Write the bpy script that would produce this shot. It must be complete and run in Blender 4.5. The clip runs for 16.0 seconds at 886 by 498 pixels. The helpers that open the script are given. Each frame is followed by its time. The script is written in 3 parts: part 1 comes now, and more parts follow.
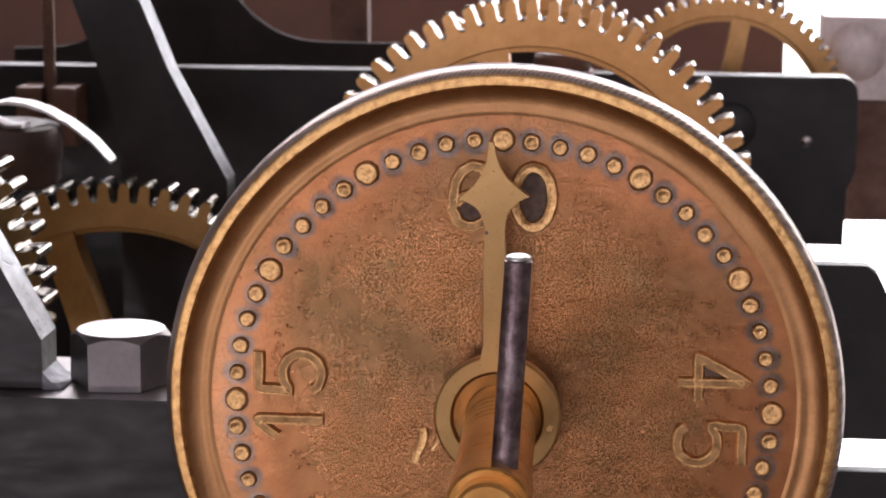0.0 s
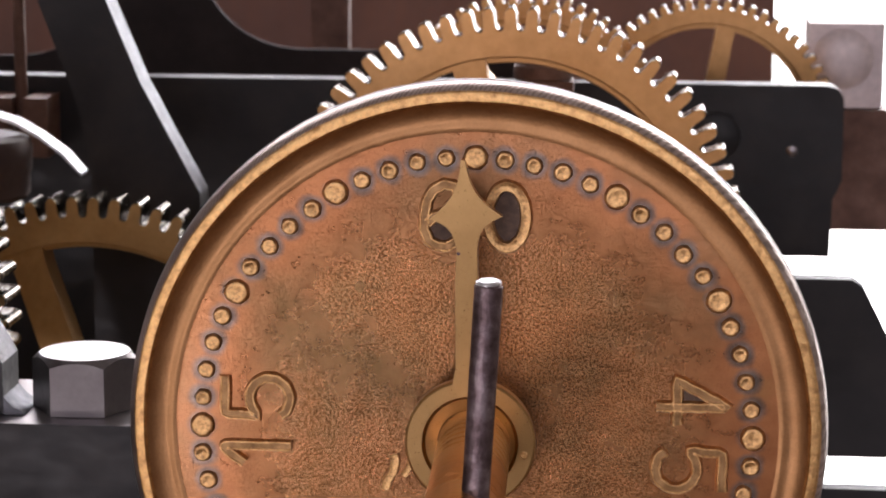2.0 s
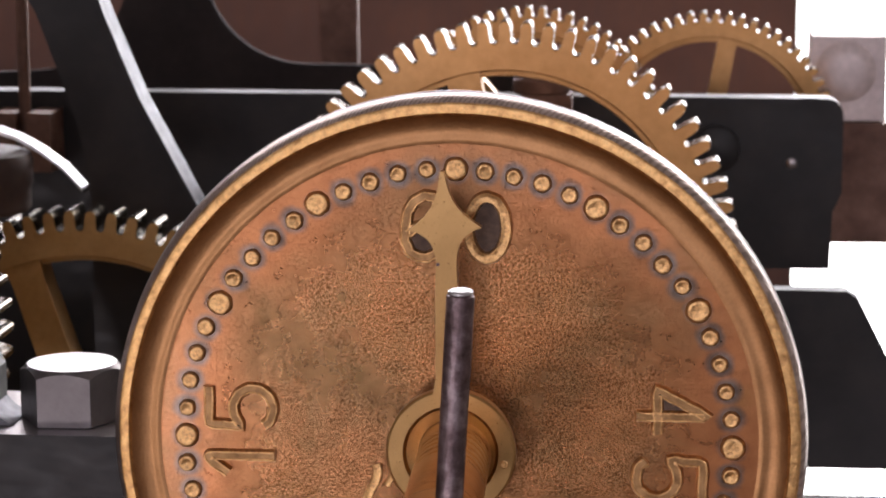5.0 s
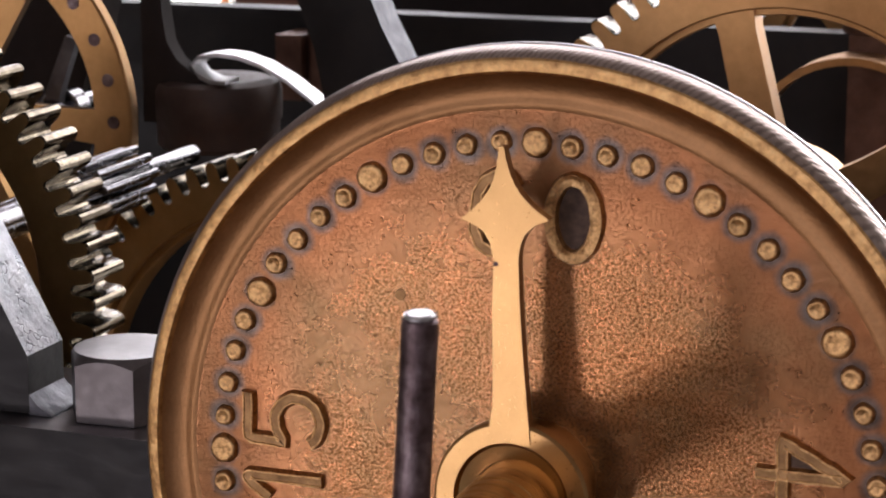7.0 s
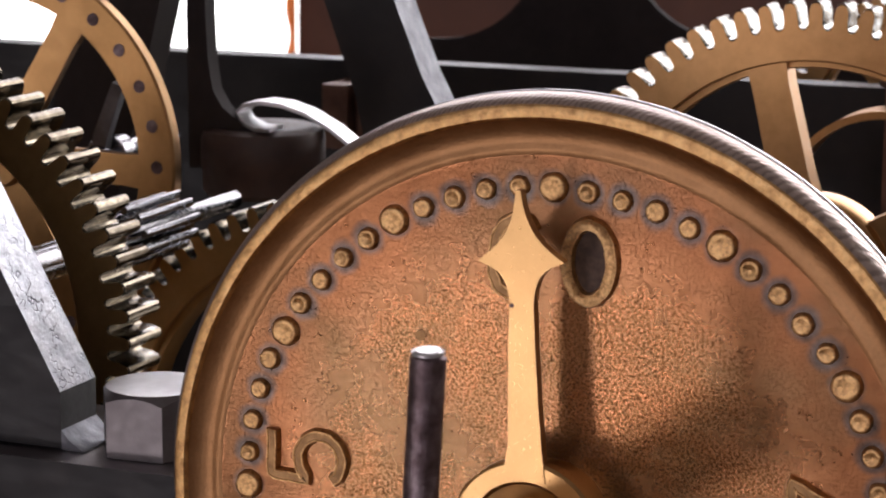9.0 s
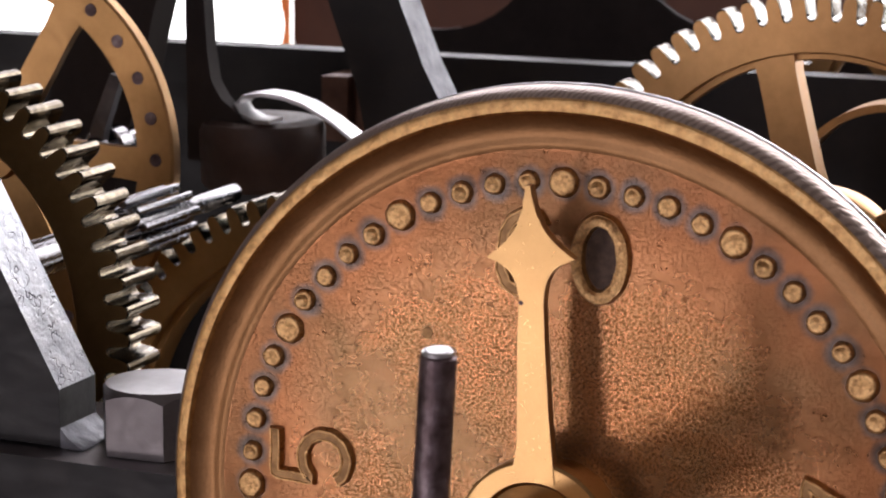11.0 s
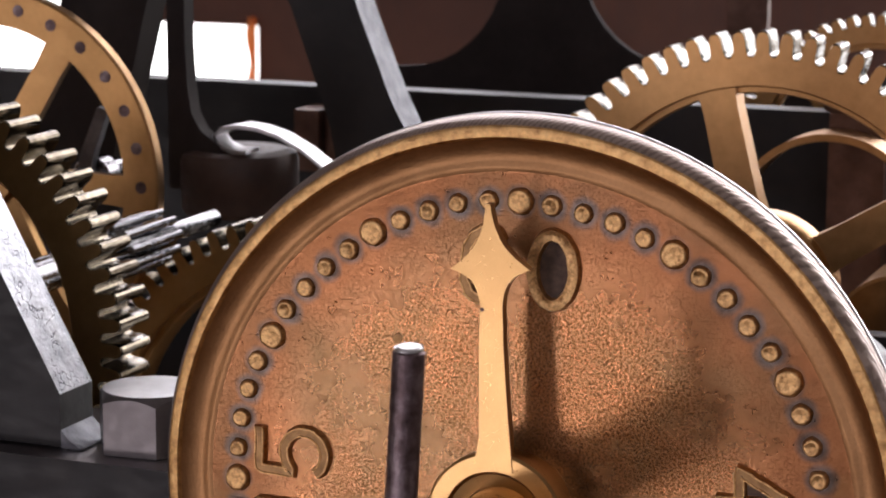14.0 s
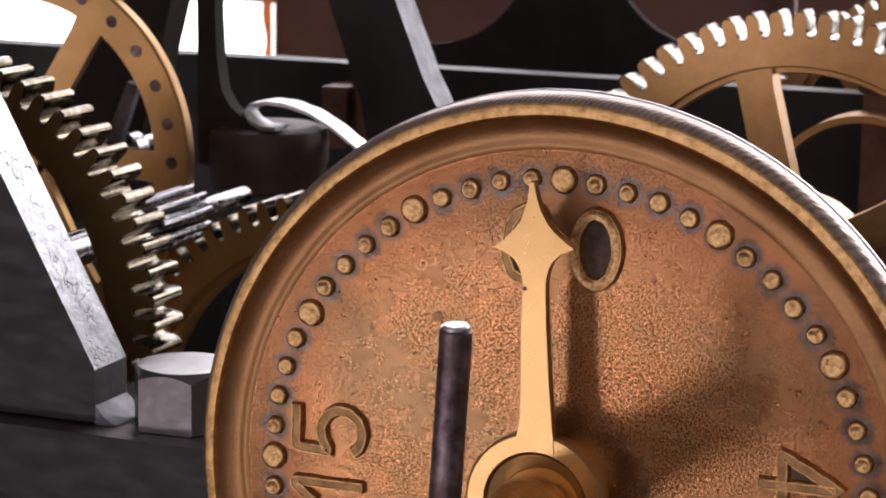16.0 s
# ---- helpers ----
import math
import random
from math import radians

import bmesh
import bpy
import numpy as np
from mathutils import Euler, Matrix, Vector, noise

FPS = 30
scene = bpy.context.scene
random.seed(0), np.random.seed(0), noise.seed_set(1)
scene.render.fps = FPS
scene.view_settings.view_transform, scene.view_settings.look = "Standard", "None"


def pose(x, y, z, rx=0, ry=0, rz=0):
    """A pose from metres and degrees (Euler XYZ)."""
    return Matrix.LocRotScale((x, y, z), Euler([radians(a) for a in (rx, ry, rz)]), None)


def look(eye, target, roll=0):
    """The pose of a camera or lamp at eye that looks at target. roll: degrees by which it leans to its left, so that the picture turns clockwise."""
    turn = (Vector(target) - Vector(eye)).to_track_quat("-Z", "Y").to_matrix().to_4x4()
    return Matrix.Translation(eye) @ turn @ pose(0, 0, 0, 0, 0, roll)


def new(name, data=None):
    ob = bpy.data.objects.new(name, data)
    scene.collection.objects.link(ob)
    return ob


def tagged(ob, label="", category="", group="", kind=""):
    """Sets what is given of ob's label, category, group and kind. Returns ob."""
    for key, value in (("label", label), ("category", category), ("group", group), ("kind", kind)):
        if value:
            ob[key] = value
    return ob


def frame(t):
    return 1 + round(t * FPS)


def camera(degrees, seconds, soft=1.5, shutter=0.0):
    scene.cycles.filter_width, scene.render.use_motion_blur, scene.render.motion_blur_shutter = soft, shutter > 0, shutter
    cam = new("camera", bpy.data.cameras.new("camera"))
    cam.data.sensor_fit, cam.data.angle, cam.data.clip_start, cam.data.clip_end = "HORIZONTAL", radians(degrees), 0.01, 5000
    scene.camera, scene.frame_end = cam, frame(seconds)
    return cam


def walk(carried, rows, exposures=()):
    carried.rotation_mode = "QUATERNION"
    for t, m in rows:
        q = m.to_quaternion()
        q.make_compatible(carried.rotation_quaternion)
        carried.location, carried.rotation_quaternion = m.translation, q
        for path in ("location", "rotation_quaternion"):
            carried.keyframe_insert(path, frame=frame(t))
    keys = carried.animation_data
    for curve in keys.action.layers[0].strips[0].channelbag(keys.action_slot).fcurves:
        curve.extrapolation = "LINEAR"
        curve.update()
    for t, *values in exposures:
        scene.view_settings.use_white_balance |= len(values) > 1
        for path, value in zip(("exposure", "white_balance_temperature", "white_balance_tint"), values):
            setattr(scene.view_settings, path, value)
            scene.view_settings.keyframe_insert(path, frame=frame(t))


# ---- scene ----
cam = camera(21.2, 16.0, 2.0)
cam.data.dof.use_dof, cam.data.dof.focus_distance, cam.data.dof.aperture_fstop = True, 0.47, 62.0
PATH = [
    (0, (0.033, -0.514, 0.131), (-0.143, 1.445, -0.233), 0.3),
    (0.5, (0.036, -0.509, 0.131), (-0.136, 1.45, -0.234), 0.2),
    (1, (0.037, -0.507, 0.132), (-0.134, 1.452, -0.231), 0.0),
    (1.5, (0.036, -0.502, 0.131), (-0.137, 1.457, -0.231), 0.1),
    (2, (0.036, -0.498, 0.133), (-0.133, 1.461, -0.232), 0.2),
    (2.5, (0.037, -0.5, 0.134), (-0.133, 1.46, -0.226), 0.2),
    (3, (0.042, -0.501, 0.133), (-0.14, 1.459, -0.223), 0.0),
    (5.5, (0.051, -0.5, 0.132), (-0.156, 1.458, -0.219), -0.1),
    (6, (0.071, -0.455, 0.129), (-0.295, 1.473, -0.258), -0.1),
    (6.3, (0.08, -0.423, 0.128), (-0.399, 1.479, -0.262), 0.5),
    (6.5, (0.095, -0.404, 0.131), (-0.473, 1.469, -0.278), 0.4),
    (7, (0.127, -0.373, 0.128), (-0.577, 1.45, -0.3), -0.1),
    (7.5, (0.139, -0.374, 0.128), (-0.612, 1.435, -0.278), -0.0),
    (8, (0.137, -0.378, 0.129), (-0.616, 1.434, -0.256), 0.3),
    (8.5, (0.139, -0.379, 0.128), (-0.623, 1.43, -0.253), 0.2),
    (11, (0.133, -0.372, 0.127), (-0.622, 1.438, -0.263), 0.3),
    (11.5, (0.136, -0.376, 0.127), (-0.629, 1.431, -0.262), 0.3),
    (12, (0.138, -0.381, 0.127), (-0.618, 1.428, -0.266), 0.0),
    (12.5, (0.149, -0.389, 0.128), (-0.611, 1.42, -0.26), 0.1),
    (13, (0.156, -0.401, 0.13), (-0.591, 1.416, -0.245), -0.0),
    (13.5, (0.157, -0.406, 0.131), (-0.597, 1.41, -0.233), -0.1),
    (14, (0.149, -0.413, 0.131), (-0.58, 1.415, -0.228), 0.3),
    (14.5, (0.147, -0.412, 0.131), (-0.586, 1.413, -0.236), 0.3),
    (15, (0.144, -0.409, 0.129), (-0.592, 1.414, -0.24), 0.5),
    (15.5, (0.142, -0.412, 0.131), (-0.587, 1.414, -0.242), 0.7),
    (16, (0.142, -0.412, 0.13), (-0.593, 1.41, -0.246), 0.8),
]
walk(cam, [(t, look(eye, target, roll)) for t, eye, target, roll in PATH], [(0.0, 0.44), (5.5, 0.44), (7.0, -0.06), (16.0, -0.06)])

# ---------------- world and light ----------------
world = bpy.data.worlds.new("World")
scene.world = world
world.use_nodes = True
sky = world.node_tree.nodes.new("ShaderNodeTexSky")
sky.sky_type = "NISHITA"
sky.sun_disc = False
sky.sun_elevation = radians(40)
sky.sun_rotation = radians(20)
world.node_tree.links.new(sky.outputs[0], world.node_tree.nodes["Background"].inputs[0])
world.node_tree.nodes["Background"].inputs[1].default_value = 0.1


def area(name, eye, target, sx, sy, watts, color):
    d = bpy.data.lights.new(name, "AREA")
    d.shape, d.size, d.size_y, d.energy, d.color = "RECTANGLE", sx, sy, watts, color
    ob = new(name, d)
    ob.matrix_world = look(eye, target)
    return ob


# daylight through the window behind the movement and from a window at the front left
area("back_window_light", (-0.35, 2.24, 0.82), (-0.35, 0.0, 0.1), 2.6, 1.5, 86, (1.0, 0.96, 1.02))
area("side_window_light", (-0.98, -2.4, -0.62), (0, 0, 0.02), 0.30, 0.30, 6.0, (1.0, 0.89, 0.97))
# unseen fill, added to brighten the wheels at left
area("wheel_fill_light", (-1.85, -2.4, -0.4), (-0.1, 0, 0.02), 0.7, 0.8, 5.0, (1.0, 0.92, 0.95))
# broad unseen fill, added to light the dial from the front
area("front_fill_light", (0.15, -2.4, 0.55), (0, 0, 0.05), 2.4, 1.35, 15, (1.0, 0.94, 1.1))


# ---------------- materials ----------------
def ramp(nt, fac, stops):
    r = nt.nodes.new("ShaderNodeValToRGB")
    el = r.color_ramp.elements
    while len(el) < len(stops):
        el.new(0.5)
    for e, (p, c) in zip(el, stops):
        e.position, e.color = p, (*c, 1) if len(c) == 3 else c
    nt.links.new(fac, r.inputs[0])
    return r.outputs[0]


def tex(nt, scale, detail=4, rough=0.55, stretch=(1, 1, 1), kind="noise"):
    co = nt.nodes.new("ShaderNodeTexCoord")
    mp = nt.nodes.new("ShaderNodeMapping")
    mp.inputs["Scale"].default_value = stretch
    nt.links.new(co.outputs["Object"], mp.inputs[0])
    if kind == "noise":
        n = nt.nodes.new("ShaderNodeTexNoise")
        n.inputs["Scale"].default_value, n.inputs["Detail"].default_value, n.inputs["Roughness"].default_value = scale, detail, rough
    else:
        n = nt.nodes.new("ShaderNodeTexVoronoi")
        n.inputs["Scale"].default_value = scale
    nt.links.new(mp.outputs[0], n.inputs["Vector"])
    return n.outputs[0]


def mix(nt, a, b, fac, mode="MIX"):
    m = nt.nodes.new("ShaderNodeMix")
    m.data_type, m.blend_type = "RGBA", mode
    for sock, v in ((m.inputs[6], a), (m.inputs[7], b), (m.inputs[0], fac)):
        if isinstance(v, (int, float)):
            sock.default_value = v
        elif isinstance(v, tuple):
            sock.default_value = (*v, 1)
        else:
            nt.links.new(v, sock)
    return m.outputs[2]


def bump(nt, height, strength, dist, prev=None):
    b = nt.nodes.new("ShaderNodeBump")
    b.inputs["Strength"].default_value, b.inputs["Distance"].default_value = strength, dist
    nt.links.new(height, b.inputs["Height"])
    if prev:
        nt.links.new(prev, b.inputs["Normal"])
    return b.outputs[0]


def metal(name, dark, mid, light, metallic=1.0, rough=(0.3, 0.5), big=40, fine=900, stretch=(1, 1, 1), b1=0.2, b2=0.2, d1=0.0006, d2=0.0002, grain=0.45):
    m = bpy.data.materials.new(name)
    m.use_nodes = True
    nt = m.node_tree
    p = nt.nodes["Principled BSDF"]
    n1, n2 = tex(nt, big, 5, 0.6), tex(nt, fine, 4, 0.6, stretch)
    c = ramp(nt, n1, [(0.3, dark), (0.5, mid), (0.72, light)])
    c = mix(nt, c, ramp(nt, n2, [(0.3, (0.55, 0.55, 0.55)), (0.7, (1.0, 1.0, 1.0))]), grain, "MULTIPLY")
    nt.links.new(c, p.inputs["Base Color"])
    nt.links.new(ramp(nt, n2, [(0.3, (rough[0],) * 3), (0.7, (rough[1],) * 3)]), p.inputs["Roughness"])
    p.inputs["Metallic"].default_value = metallic
    nt.links.new(bump(nt, n2, b2, d2, bump(nt, n1, b1, d1)), p.inputs["Normal"])
    return m


def dial_metal():
    """Cast bronze face: red-brown patina, wormy cast skin in the middle, brassy ridges, grey verdigris round the studs."""
    m = bpy.data.materials.new("cast_bronze")
    m.use_nodes = True
    nt = m.node_tree
    p = nt.nodes["Principled BSDF"]
    big, mid = tex(nt, 26, 6, 0.62), tex(nt, 190, 5, 0.65)
    skin, grit = tex(nt, 2300, 3, 0.6), tex(nt, 4200, 2, 0.5)
    patch = tex(nt, 34, 3, 0.55)
    holes = tex(nt, 120, kind="voronoi")
    co = nt.nodes.new("ShaderNodeTexCoord")
    sep = nt.nodes.new("ShaderNodeSeparateXYZ")
    nt.links.new(co.outputs["Object"], sep.inputs[0])
    flat = nt.nodes.new("ShaderNodeCombineXYZ")
    nt.links.new(sep.outputs[0], flat.inputs[0])
    nt.links.new(sep.outputs[2], flat.inputs[2])
    ln = nt.nodes.new("ShaderNodeVectorMath")
    ln.operation = "LENGTH"
    nt.links.new(flat.outputs[0], ln.inputs[0])
    sc = nt.nodes.new("ShaderNodeMath")
    sc.operation = "MULTIPLY"
    sc.inputs[1].default_value = 10.0
    nt.links.new(ln.outputs["Value"], sc.inputs[0])
    # rough cast skin: in patches, mostly inside the numerals
    rough = mix(nt, ramp(nt, patch, [(0.30, (0.35,) * 3), (0.50, (1.0,) * 3)]), ramp(nt, sc.outputs[0], [(0.40, (1.0,) * 3), (0.56, (0.22,) * 3)]), 1.0, "MULTIPLY")
    c = ramp(nt, big, [(0.30, (0.21, 0.135, 0.055)), (0.42, (0.34, 0.186, 0.082)), (0.54, (0.455, 0.218, 0.092)), (0.66, (0.49, 0.243, 0.105)), (0.8, (0.44, 0.262, 0.104))])
    # redder patina towards the studs
    c = mix(nt, c, ramp(nt, sc.outputs[0], [(0.42, (1.0, 1.0, 1.0)), (0.56, (0.92, 0.75, 0.70))]), 0.8, "MULTIPLY")
    c = mix(nt, c, ramp(nt, mid, [(0.35, (0.66, 0.60, 0.55)), (0.65, (1.0, 1.0, 1.0))]), 0.5, "MULTIPLY")
    worm = ramp(nt, skin, [(0.38, (0.42, 0.28, 0.22)), (0.47, (0.92, 0.88, 0.85)), (0.6, (1.1, 1.12, 1.1))])
    deep = mix(nt, (1.0, 1.0, 1.0), worm, rough)
    c = mix(nt, c, deep, 0.24, "MULTIPLY")
    c = mix(nt, c, ramp(nt, holes, [(0.02, (0.2, 0.18, 0.16)), (0.06, (1.0, 1.0, 1.0))]), 0.5, "MULTIPLY")
    # grey-green verdigris gathered in a ring round every stud
    def sums(op, x, y=None):
        n = nt.nodes.new("ShaderNodeMath")
        n.operation = op
        for sock, v in zip(n.inputs, (x, y)):
            if isinstance(v, (int, float)):
                sock.default_value = v
            elif v is not None:
                nt.links.new(v, sock)
        return n.outputs[0]
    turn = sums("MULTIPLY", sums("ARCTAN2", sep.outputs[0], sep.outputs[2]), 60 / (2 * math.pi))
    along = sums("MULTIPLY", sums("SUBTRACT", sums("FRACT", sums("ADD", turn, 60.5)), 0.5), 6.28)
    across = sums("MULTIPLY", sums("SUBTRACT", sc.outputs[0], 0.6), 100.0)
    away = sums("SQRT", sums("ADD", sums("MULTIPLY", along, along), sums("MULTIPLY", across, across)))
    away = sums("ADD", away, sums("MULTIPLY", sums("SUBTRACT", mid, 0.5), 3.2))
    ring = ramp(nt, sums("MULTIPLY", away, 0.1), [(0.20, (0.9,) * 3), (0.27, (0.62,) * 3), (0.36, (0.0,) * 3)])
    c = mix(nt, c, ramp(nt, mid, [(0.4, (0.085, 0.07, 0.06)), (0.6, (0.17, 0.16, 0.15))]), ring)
    nt.links.new(c, p.inputs["Base Color"])
    p.inputs["Metallic"].default_value = 0.9
    nt.links.new(mix(nt, ramp(nt, mid, [(0.3, (0.28,) * 3), (0.7, (0.38,) * 3)]), ramp(nt, mid, [(0.3, (0.20,) * 3), (0.7, (0.28,) * 3)]), rough), p.inputs["Roughness"])
    nrm = bump(nt, big, 0.22, 0.0012)
    streaks = tex(nt, 420, 3, 0.6, (0.45, 1, 1.3))
    nrm = bump(nt, streaks, 0.22, 0.0003, nrm)
    nrm = bump(nt, mid, 0.13, 0.0005, nrm)
    # flat-topped skin with worm-like pits
    plateau = ramp(nt, skin, [(0.38, (0.0,) * 3), (0.46, (0.94,) * 3), (0.62, (1.0,) * 3)])
    nrm = bump(nt, mix(nt, plateau, rough, 1.0, "MULTIPLY"), 1.0, 0.0002, nrm)
    nrm = bump(nt, grit, 0.2, 0.00003, nrm)
    nt.links.new(nrm, p.inputs["Normal"])
    # thin film of oil on the cast skin
    p.inputs["Coat Weight"].default_value = 0.15
    p.inputs["Coat Roughness"].default_value = 0.2
    nt.links.new(nrm, p.inputs["Coat Normal"])
    return m


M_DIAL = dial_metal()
M_RIM = metal("rim_brass", (0.36, 0.18, 0.078), (0.43, 0.225, 0.10), (0.50, 0.265, 0.12), 1.0, (0.38, 0.52), 90, 1300, (1, 1, 1), 0.2, 0.5, 0.0006, 0.0002, 0.45)
M_LIP = metal("worn_bright_lip", (0.38, 0.20, 0.08), (0.70, 0.41, 0.165), (0.82, 0.52, 0.23), 1.0, (0.3, 0.46), 420, 1300, (1, 1, 1), 0.45, 0.5, 0.0006, 0.0002, 0.6)


def filed_side():
    """Brass band filed crosswise, dulled to grey."""
    m = metal("filed_rim_side", (0.36, 0.275, 0.24), (0.48, 0.38, 0.34), (0.60, 0.49, 0.45), 1.0, (0.32, 0.5), 70, 900, (1, 1, 1), 0.15, 0.2, 0.0005, 0.0002)
    nt = m.node_tree
    p = nt.nodes["Principled BSDF"]
    co = nt.nodes.new("ShaderNodeTexCoord")
    mp = nt.nodes.new("ShaderNodeMapping")
    mp.inputs["Rotation"].default_value = (0, radians(20), radians(40))
    w = nt.nodes.new("ShaderNodeTexWave")
    w.inputs["Scale"].default_value, w.inputs["Distortion"].default_value = 400, 3.5
    w.inputs["Detail"].default_value, w.inputs["Detail Scale"].default_value = 3, 1.5
    nt.links.new(co.outputs["Object"], mp.inputs[0])
    nt.links.new(mp.outputs[0], w.inputs["Vector"])
    old = p.inputs["Base Color"].links[0].from_socket
    nt.links.new(mix(nt, old, ramp(nt, w.outputs["Color"], [(0.1, (0.4, 0.38, 0.38)), (0.5, (1.0, 1.0, 1.0))]), 0.55, "MULTIPLY"), p.inputs["Base Color"])
    nt.links.new(bump(nt, w.outputs["Color"], 0.25, 0.0003, p.inputs["Normal"].links[0].from_socket), p.inputs["Normal"])
    return m


M_SIDE = filed_side()
M_STUD = metal("stud_brass", (0.36, 0.185, 0.08), (0.74, 0.44, 0.185), (0.85, 0.55, 0.25), 1.0, (0.28, 0.44), 1300, 2600, (1, 1, 1), 0.5, 0.5, 0.0002, 0.0001, 0.6)
M_HOLLOW = metal("dark_brown_fill", (0.06, 0.035, 0.025), (0.10, 0.06, 0.04), (0.16, 0.10, 0.065), 0.5, (0.45, 0.65), 500, 1800, (1, 1, 1), 0.4, 0.4, 0.0002, 0.0001, 0.6)
M_GROOVE = metal("brown_patina", (0.20, 0.11, 0.05), (0.33, 0.185, 0.08), (0.45, 0.26, 0.115), 0.9, (0.34, 0.5), 500, 1800, (1, 1, 1), 0.4, 0.4, 0.0002, 0.0001, 0.6)
M_HAND = metal("hand_brass", (0.39, 0.235, 0.097), (0.43, 0.262, 0.108), (0.47, 0.29, 0.12), 1.0, (0.27, 0.32), 60, 2400, (1, 1, 0.7), 0.25, 0.1, 0.0008, 0.00005, 0.15)
M_SPINDLE = metal("spindle_brass", (0.48, 0.24, 0.07), (0.58, 0.30, 0.09), (0.66, 0.38, 0.14), 1.0, (0.25, 0.4), 80, 500, (0.2, 3, 0.2), 0.1, 0.4, 0.0003, 0.0002)
M_GEAR = metal("gear_brass", (0.40, 0.215, 0.085), (0.43, 0.238, 0.097), (0.46, 0.26, 0.11), 1.0, (0.28, 0.40), 25, 300, (1, 1, 1), 0.1, 0.12, 0.0004, 0.0001)
M_GEARB = metal("old_gear_brass", (0.38, 0.22, 0.085), (0.45, 0.27, 0.108), (0.52, 0.33, 0.14), 1.0, (0.42, 0.58), 50, 500, (1, 1, 1), 0.2, 0.3, 0.0005, 0.0002)
# flank colour greyed so window glints on brass teeth come out white
M_TEETH = metal("grey_glint_teeth", (0.07, 0.055, 0.036), (0.125, 0.10, 0.068), (0.20, 0.17, 0.12), 1.0, (0.14, 0.28), 220, 500, (1, 1, 1), 0.3, 0.2, 0.0003, 0.0001)
M_SOOT = metal("sooty_matt_iron", (0.026, 0.021, 0.021), (0.034, 0.028, 0.027), (0.044, 0.036, 0.034), 0.0, (0.75, 0.9), 30, 300, (1, 1, 1), 0.2, 0.2, 0.0006, 0.0002)
M_SOOT.node_tree.nodes["Principled BSDF"].inputs["Specular IOR Level"].default_value = 0.12
M_STEEL = metal("worn_steel", (0.30, 0.27, 0.27), (0.36, 0.33, 0.33), (0.43, 0.40, 0.40), 1.0, (0.28, 0.45), 60, 500, (1, 1, 1), 0.12, 0.25, 0.0006, 0.0002)
M_BOLT = metal("brown_grey_steel", (0.13, 0.115, 0.115), (0.165, 0.15, 0.15), (0.21, 0.19, 0.19), 1.0, (0.34, 0.5), 60, 500, (1, 1, 1), 0.15, 0.3, 0.0006, 0.0002)
M_WORN = metal("dull_bare_iron", (0.13, 0.13, 0.14), (0.19, 0.19, 0.205), (0.26, 0.26, 0.28), 1.0, (0.5, 0.75), 130, 600, (1, 1, 0.5), 0.6, 0.5, 0.0012, 0.0004)
M_BRIGHT = metal("polished_steel", (0.5, 0.49, 0.5), (0.6, 0.59, 0.6), (0.68, 0.67, 0.68), 1.0, (0.32, 0.5), 80, 500, (1, 1, 1), 0.15, 0.2, 0.0004, 0.0002)
M_PIN = metal("dark_steel_pin", (0.07, 0.045, 0.045), (0.16, 0.115, 0.12), (0.34, 0.275, 0.29), 1.0, (0.32, 0.58), 260, 900, (1, 1, 0.4), 0.5, 0.6, 0.0005, 0.0003)
M_IRON = metal("black_painted_iron", (0.009, 0.008, 0.0085), (0.0155, 0.0138, 0.014), (0.028, 0.0235, 0.022), 0.0, (0.34, 0.6), 45, 260, (0.3, 1, 1), 0.35, 0.4, 0.0006, 0.0002)
M_IRON.node_tree.nodes["Principled BSDF"].inputs["Specular IOR Level"].default_value = 0.32
M_FILED = metal("bare_filed_iron", (0.40, 0.41, 0.45), (0.54, 0.55, 0.59), (0.68, 0.69, 0.72), 1.0, (0.36, 0.6), 220, 900, (1, 1, 1), 0.5, 0.5, 0.0008, 0.0003, 0.4)


def crack(m, scale, width):
    """Fine wandering cracks through the skin of a metal."""
    nt = m.node_tree
    p = nt.nodes["Principled BSDF"]
    co = nt.nodes.new("ShaderNodeTexCoord")
    bend = nt.nodes.new("ShaderNodeTexNoise")
    bend.inputs["Scale"].default_value = scale * 1.6
    vor = nt.nodes.new("ShaderNodeTexVoronoi")
    vor.feature = "DISTANCE_TO_EDGE"
    vor.inputs["Scale"].default_value = scale
    nt.links.new(co.outputs["Object"], bend.inputs["Vector"])
    nt.links.new(mix(nt, co.outputs["Object"], bend.outputs["Color"], 0.012), vor.inputs["Vector"])
    line = ramp(nt, vor.outputs["Distance"], [(0.0, (0.25,) * 3), (width, (1.0,) * 3)])
    line = mix(nt, (1.0, 1.0, 1.0), line, ramp(nt, tex(nt, scale * 1.1, 2), [(0.45, (0,) * 3), (0.6, (1,) * 3)]))
    nt.links.new(mix(nt, p.inputs["Base Color"].links[0].from_socket, line, 0.9, "MULTIPLY"), p.inputs["Base Color"])
    nt.links.new(bump(nt, line, 0.8, 0.0006, p.inputs["Normal"].links[0].from_socket), p.inputs["Normal"])


